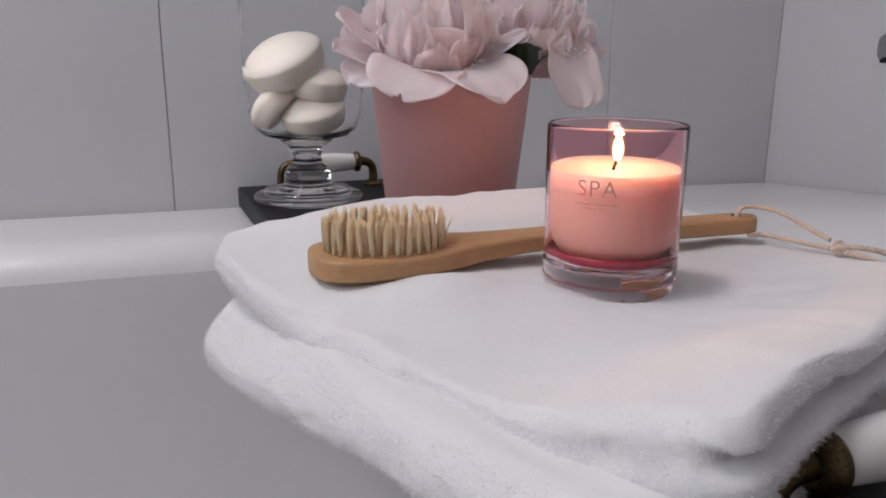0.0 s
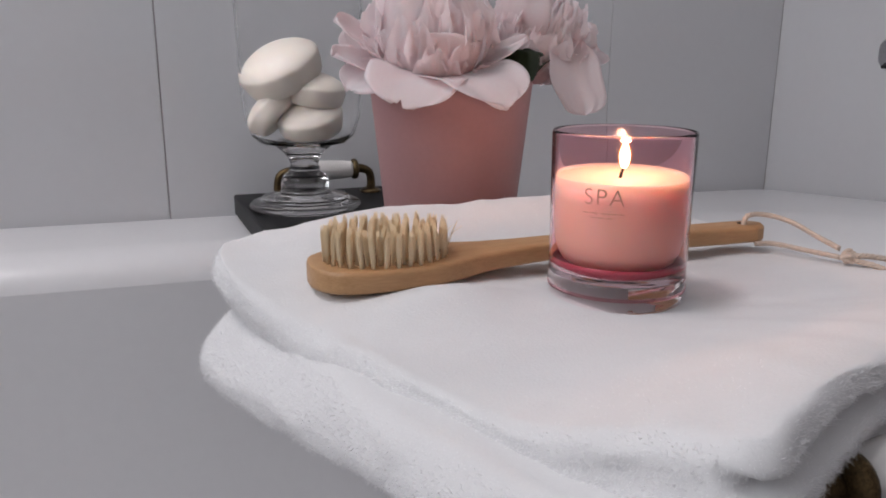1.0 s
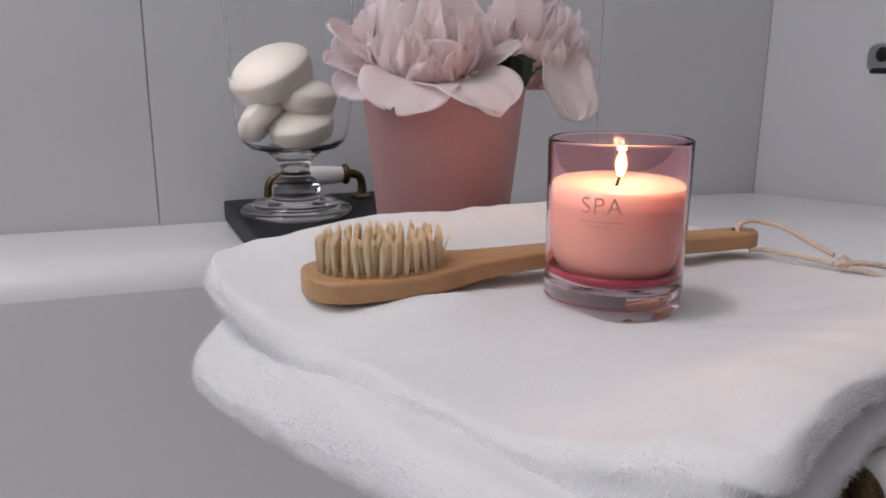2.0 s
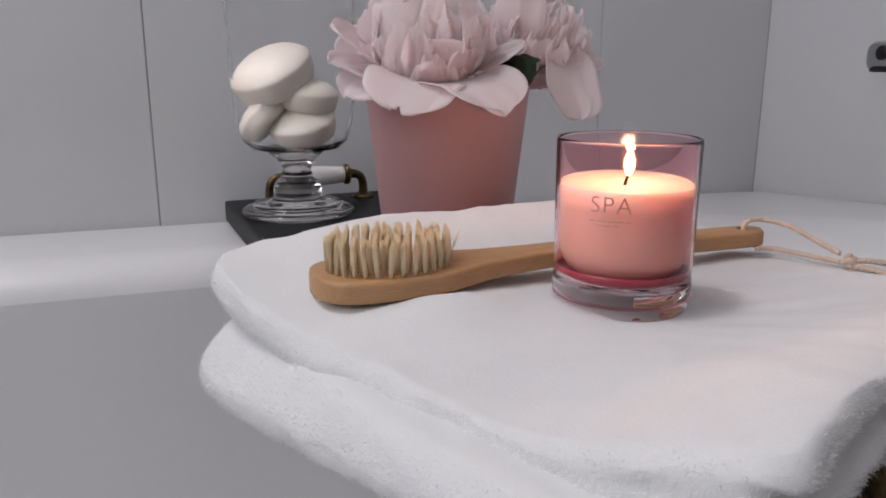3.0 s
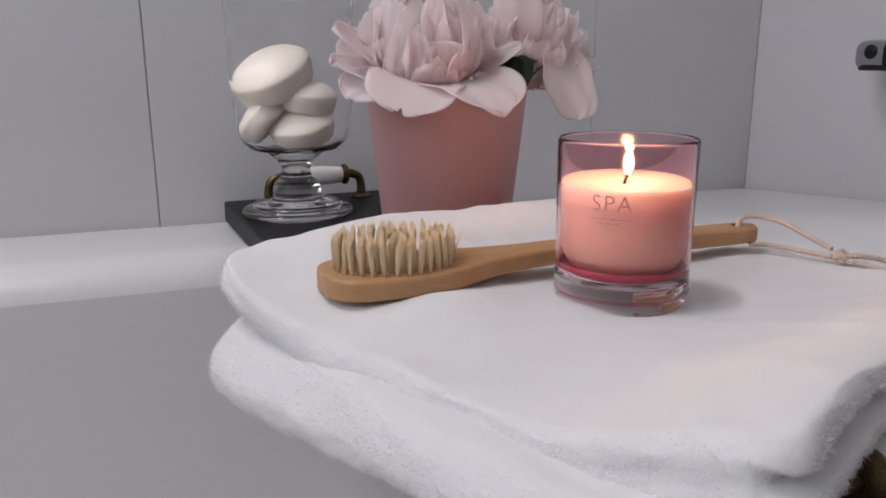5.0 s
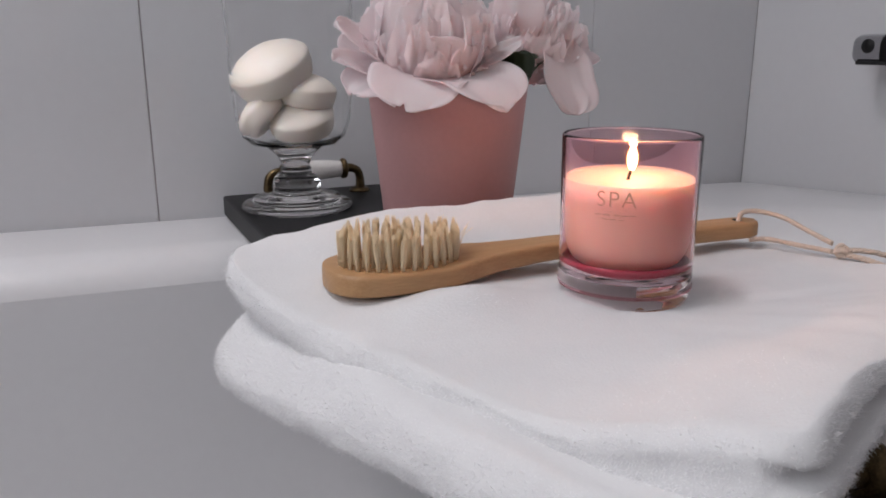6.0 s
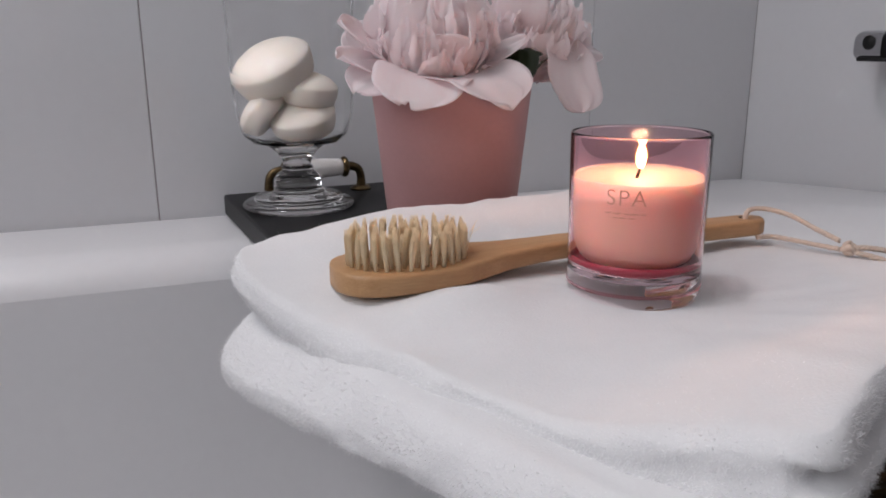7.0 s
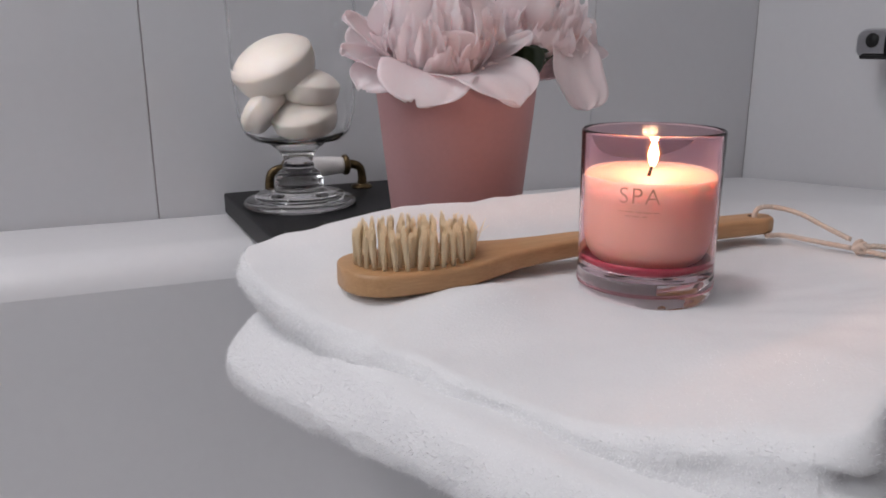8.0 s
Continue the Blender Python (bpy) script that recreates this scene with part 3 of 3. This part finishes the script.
def twine(points):
    """Three strands laid round each other."""
    line = smooth_line(points, 14)
    bm = bmesh.new()
    length, strands = 0.0, [[], [], []]
    for i, p in enumerate(line):
        if i:
            length += (p - line[i - 1]).length
        d = (line[min(i + 1, len(line) - 1)] - line[max(i - 1, 0)]).normalized()
        s = d.cross(Vector((0, 0, 1))).normalized()
        u = s.cross(d)
        for k in range(3):
            a = length / 0.0042 * 2 * math.pi / 2 + k * 2.094
            strands[k].append(p + 0.0009 * (s * math.cos(a) + u * math.sin(a)))
    for st in strands:
        tube(st, 0.0010, 6, bm, 0)
    return bm


bath_brush()


# ---- the plant pot with peonies ----
PX, PY = 0.0480, 0.388


def flower_pot():
    p = thing("flower_pot", PX, PY, TRAY_TOP, "matt dusty-pink tapered pot standing on the black tray", "pot")
    h = 0.1435
    prof = [(0, 0), (0.047, 0), (0.0500, 0.0015), (0.0518, 0.005), (0.0662, h - 0.004), (0.0668, h - 0.001), (0.0660, h), (0.0644, h - 0.001), (0.0636, h - 0.005), (0.052, 0.02), (0, 0.018)]
    part("pot_wall", lathe(prof, 96), POT, p)
    bed = lathe([(0, h - 0.022), (0.03, h - 0.020), (0.0615, h - 0.024), (0.0605, h - 0.034), (0, h - 0.034)], 48)
    part("soil", bed, SOIL, p, "dark planting in the pot")
    return p


flower_pot()


def petal_mesh(length, width, cup, curl, ruffle, seed, notch=0.0):
    """A petal from its base at the origin along +y: round-ended, cupped, curled by an arc, with a wavy, uneven edge."""
    nu, nv = 21, 19
    bm = bmesh.new()
    grid = []
    for i in range(nv):
        v = 1 - (1 - i / (nv - 1)) ** 1.5          # rows closer together towards the tip
        row = []
        for k in range(nu):
            u = -1 + 2 * k / (nu - 1)
            half = 0.25 + 0.75 * math.sin(math.pi / 2 * min(1.0, v / 0.55))
            if v > 0.55:
                half *= (1 - 0.985 * ((v - 0.55) / 0.45) ** 3.2) ** 0.42
            ragged = 1 + 0.16 * v ** 3 * (1 - max(0.0, (v - 0.55) / 0.45) ** 3) * noise.noise(Vector((u * 3.5 + seed * 1.3, 0.3, seed * 0.7))) - notch * v ** 4 * math.exp(-(u / 0.18) ** 2)
            ln = length * v * ragged
            x = u * width * half * (1 + 0.10 * noise.noise(Vector((v * 4 + seed, u, seed * 1.9))))
            ang = curl * v ** 1.3
            wave = ruffle * v * v * (noise.noise(Vector((u * 2.0 + seed * 3.1, v * 1.7, seed))) * 1.3 + 0.35 * abs(u) * noise.noise(Vector((u * 5.0 + seed, v * 5, seed * 2))))
            crease = 0.010 * math.sin(u * 9 + seed) * v * (1 - v)
            y = ln * (math.sin(ang) / ang if abs(ang) > 1e-3 else 1)
            z = ln * ((1 - math.cos(ang)) / ang if abs(ang) > 1e-3 else 0) + cup * width * u * u * half + (wave + crease) * length
            row.append(bm.verts.new((x, y, z)))
        grid.append(row)
    for a, b in zip(grid, grid[1:]):
        for k in range(nu - 1):
            bm.faces.new((a[k], a[k + 1], b[k + 1], b[k]))
    return bm


def petal(flower, m, *shape):
    ob = part("petal", petal_mesh(*shape), PETAL, flower, at=m)
    sol = ob.modifiers.new("thickness", "SOLIDIFY")
    sol.thickness = 0.0005
    return ob


def cup_petal_mesh(radius, tip, half, flare, ruffle, seed):
    """A petal that wraps a ball about the origin, from the foot of the ball up to the polar angle tip (degrees), with a frilled edge."""
    nu, nv = 25, 17
    bm = bmesh.new()
    grid = []
    foot = radians(150)
    for i in range(nv):
        v = i / (nv - 1)
        row = []
        for k in range(nu):
            u = -1 + 2 * k / (nu - 1)
            frill = noise.noise(Vector((u * 3.2 + seed * 2.1, 0.4, seed))) + 0.7 * noise.noise(Vector((u * 9.0 + seed, 1.7, seed * 0.6)))
            reach = v * (1 - 0.34 * abs(u) ** 2.6 * v) * (1 + 0.10 * frill * v * v)
            a = foot + (radians(tip) - foot) * reach
            spread = half * (0.25 + 0.75 * math.sin(math.pi / 2 * min(1.0, v / 0.6)) - 0.12 * max(0, v - 0.7))
            side = u * spread / max(0.45, math.sin(a))
            wave = noise.noise(Vector((u * 2.6 + seed, v * 1.5, seed * 1.9))) + 0.6 * noise.noise(Vector((u * 6.0 + seed * 3, v * 2.5, seed)))
            r = radius * (1 + flare * v ** 4 + ruffle * wave * (0.15 + 0.85 * v ** 3) + 0.05 * u * u)
            row.append(bm.verts.new((r * math.sin(a) * math.sin(side), r * math.sin(a) * math.cos(side), 1.06 * r * math.cos(a))))
        grid.append(row)
    for a, b in zip(grid, grid[1:]):
        for k in range(nu - 1):
            bm.faces.new((a[k], a[k + 1], b[k + 1], b[k]))
    return bm


def peony(name, x, y, z, tilt, label, radius, seed, outer):
    """A ball of frilled petals in layers, with loose guard petals below it."""
    f = thing(name, x, y, z, label, "flower", "peonies in the pot")
    rng = random.Random(seed)
    n = 0
    for count, share, tip, half, flare, ruffle in ((8, 1.00, 104, 0.50, 0.16, 0.12), (10, 0.99, 90, 0.46, 0.15, 0.14), (11, 0.97, 76, 0.44, 0.15, 0.16), (11, 0.93, 60, 0.44, 0.16, 0.18),
                                                   (11, 0.85, 44, 0.44, 0.18, 0.22), (10, 0.72, 28, 0.44, 0.20, 0.26), (8, 0.54, 14, 0.50, 0.24, 0.32)):
        for k in range(count):
            n += 1
            azimuth = 360 * (k + 0.5 * (n % 2)) / count + rng.uniform(-16, 16) + 37 * share * 10
            m = pose(0, 0, 0, tilt[0] + rng.uniform(-7, 7), tilt[1] + rng.uniform(-7, 7), 0) @ pose(0, 0, 0, 0, 0, azimuth)
            bm = cup_petal_mesh(radius * share * rng.uniform(0.95, 1.06), tip + rng.uniform(-16, 16), half * rng.uniform(0.85, 1.15), flare, ruffle, seed * 3 + n * 1.37)
            part("petal", bm, PETAL_INNER, f, at=m)
    for k, (azimuth, elevation, length, width, curl, lean_side, *shift) in enumerate(outer):
        bx, by, bz = shift or (0, 0, 0.0)
        m = pose(bx, by, bz - 0.74 * radius, 0, lean_side, 0) @ pose(0, 0, 0, 0, 0, azimuth) @ pose(0, 0.010, 0, elevation, 0, 0) @ pose(0, 0, 0, 0, -28 * math.sin(radians(azimuth)), 0)
        petal(f, m, length, width, 0.16, curl, 0.060, seed * 2 + k * 1.7)
    return f


peony("peony", 0.026, 0.376, Z + 0.1430, (20, -6), "full-blown pale pink peony resting on the pot's rim", 0.0450, 2.0,
      [(94, 32, 0.080, 0.020, 0.1, 0), (106, 14, 0.076, 0.022, 0.0, 0), (126, 14, 0.076, 0.026, -0.7, 0), (154, 17, 0.080, 0.036, -1.0, 0), (198, 17, 0.084, 0.040, -1.0, 0),
       (164, 44, 0.034, 0.026, 0.5, 0, -0.004, -0.022, 0.006), (206, 40, 0.030, 0.022, 0.5, 0, 0.010, -0.020, 0.004), (250, 24, 0.074, 0.013, 0.1, 0), (60, 24, 0.070, 0.030, 0.4, 0), (300, 20, 0.06, 0.03, 0.4, 0)])
peony("peony", 0.144, 0.420, Z + 0.1490, (24, 16), "pale pink peony drooping over the pot's rim", 0.0400, 5.0,
      [(194, -62, 0.080, 0.026, -0.10, 0, 0.002, -0.016, 0.034), (140, 66, 0.060, 0.026, 0.1, 0, -0.018, -0.010, 0.014), (268, 24, 0.052, 0.030, -0.3, 0)])


def stem_leaf(x, y, z, turn, tilt, length, width):
    leaf = thing("peony_leaf", x, y, z, "dark green leaf between the two peonies", "leaf", "leaves in the pot")
    leaf.matrix_basis = pose(x, y, z, tilt, 0, turn)
    bm = petal_mesh(length, width, 0.4, -0.4, 0.08, turn * 0.1)
    blade = part("blade", bm, LEAF, leaf)
    blade.modifiers.new("thickness", "SOLIDIFY").thickness = 0.0006
    return leaf


for _x, _y, _z, _turn, _tilt in ((0.090, 0.374, 0.104, -120, 52), (0.104, 0.370, 0.102, 150, 62), (0.082, 0.380, 0.104, -100, 48), (0.106, 0.380, 0.104, -60, 45), (0.096, 0.384, 0.102, 0, 60)):
    stem_leaf(_x, _y, Z + _z, _turn, _tilt, 0.040, 0.014)



# ---- the footed jar with soaps ----
JX, JY = -0.0390, 0.622


def soap_jar():
    j = thing("apothecary_jar", JX, JY, TRAY_TOP, "clear glass footed jar holding soaps, standing on the tray", "jar")
    line = smooth_line([(0.0605, 0, 0.0045), (0.0575, 0, 0.0075), (0.0490, 0, 0.0095), (0.0460, 0, 0.0135), (0.0300, 0, 0.0165), (0.0262, 0, 0.0200), (0.0258, 0, 0.0290), (0.0225, 0, 0.0360),
                        (0.0165, 0, 0.0405), (0.0170, 0, 0.0435), (0.0150, 0, 0.0470), (0.0165, 0, 0.0520), (0.0215, 0, 0.0600), (0.0290, 0, 0.0665)], 3)
    foot = [(0, 0.001), (0.056, 0.0), (0.0602, 0.002)] + [(p.x, p.z) for p in line] + [(0.0290, 0.0680), (0, 0.0680)]
    part("foot", lathe(foot, 72), CLEAR_GLASS, j, "turned clear glass foot")
    bowl = [(0, 0.063), (0.030, 0.063), (0.046, 0.066), (0.055, 0.074), (0.0610, 0.092), (0.0640, 0.120), (0.0650, 0.150), (0.0660, 0.200), (0.0680, 0.240), (0.0690, 0.2500), (0.0675, 0.2515),
            (0.0655, 0.240), (0.0635, 0.200), (0.0625, 0.150), (0.0615, 0.120), (0.0585, 0.093), (0.0530, 0.077), (0.045, 0.0700), (0.030, 0.0672), (0, 0.0672)]
    bowl = [(r, h + 0.0055) for r, h in bowl]
    b = part("bowl", lathe(bowl, 72), JAR_GLASS, j, "thin clear glass bowl")
    b.visible_shadow = False
    return j


soap_jar()


def soap(x, y, z, rx, ry, rz, radius, thick):
    s = thing("soap", x, y, z, "round cream-coloured soap piled in the glass jar", "soap", "soaps in the jar")
    s.matrix_basis = pose(x, y, z, rx, ry, rz)
    prof = [(0, -thick / 2)]
    r, h = radius, thick / 2
    prof += [(r * 0.78, -h), (r * 0.90, -h * 0.86), (r * 0.97, -h * 0.45), (r * 0.995, 0.0), (r, h * 0.16), (r * 0.985, h * 0.24), (r * 0.90, h * 0.42), (r * 0.76, h * 0.64), (r * 0.55, h * 0.84),
             (r * 0.30, h * 0.96), (0, h * 1.0)]
    part("soap_bar", lathe(prof, 48), SOAP, s)
    return s


soap(-0.074, 0.615, Z + 0.072, -18, -48, 0, 0.029, 0.030)
soap(-0.034, 0.606, Z + 0.065, 18, -14, 0, 0.035, 0.036)
soap(-0.026, 0.606, Z + 0.0945, 8, 6, 0, 0.031, 0.033)
soap(-0.062, 0.615, Z + 0.118, 16, -27, 0, 0.044, 0.043)


# ---- the tap on the end wall ----
def bath_tap():
    t = thing("bath_tap", XE - 0.005, 0.388, Z + 0.117, "chrome bath mixer fixed to the end wall", "tap")
    part("body", box(-0.058, -0.022, -0.18, 0.128, 0.0, 0.036, 0.0125, 5), CHROME, t)
    for y in (-0.12, 0.03):
        part("wall_mount", tube([(0.0, y, 0.018), (-0.03, y, 0.018)], 0.013, 20, None, 2), CHROME, t)
        part("wall_plate", lathe([(0, 0), (0.03, 0), (0.028, 0.006), (0.016, 0.010), (0, 0.010)], 32), CHROME, t, at=pose(-0.0, y, 0.018, 0, -90, 0))
    part("inlet_hole", lathe([(0, 0), (0.0085, 0), (0.0085, 0.001), (0, 0.001)], 20), TRAY, t, "dark opening", at=pose(-0.0578, 0.100, 0.022, 0, -90, 0))
    part("seam", box(-0.0586, -0.0214, 0.070, 0.0735, -0.0006, 0.0366, 0.0125, 5), TRAY, t, "dark seam in the body")
    part("lower_strip", box(-0.0584, -0.030, 0.0745, 0.116, 0.0, 0.0050, 0.002, 2), TRAY, t, "dark lower edge")
    return t


bath_tap()

# ---- pieces of the walls ----
def wall_panel(x0, x1, parent, along="x"):
    bm = box(x0, x1, YN - 0.0012, YN + 0.004, RIM - 0.03, TOP, 0.0006, 1) if along == "x" else box(XE - 0.0012, XE + 0.004, x0, x1, RIM - 0.03, TOP, 0.0006, 1)
    return part("panel", bm, WALL, parent, smooth=False)


for _a, _b in ((XW, -0.773), (-0.7715, -0.1843), (-0.1829, 0.4040), (0.4046, XE - 0.0008)):
    wall_panel(_a, _b, wall_north)
for _a, _b in ((-0.44, 0.148), (0.1495, YN - 0.0016)):
    wall_panel(_a, _b, wall_east, "y")
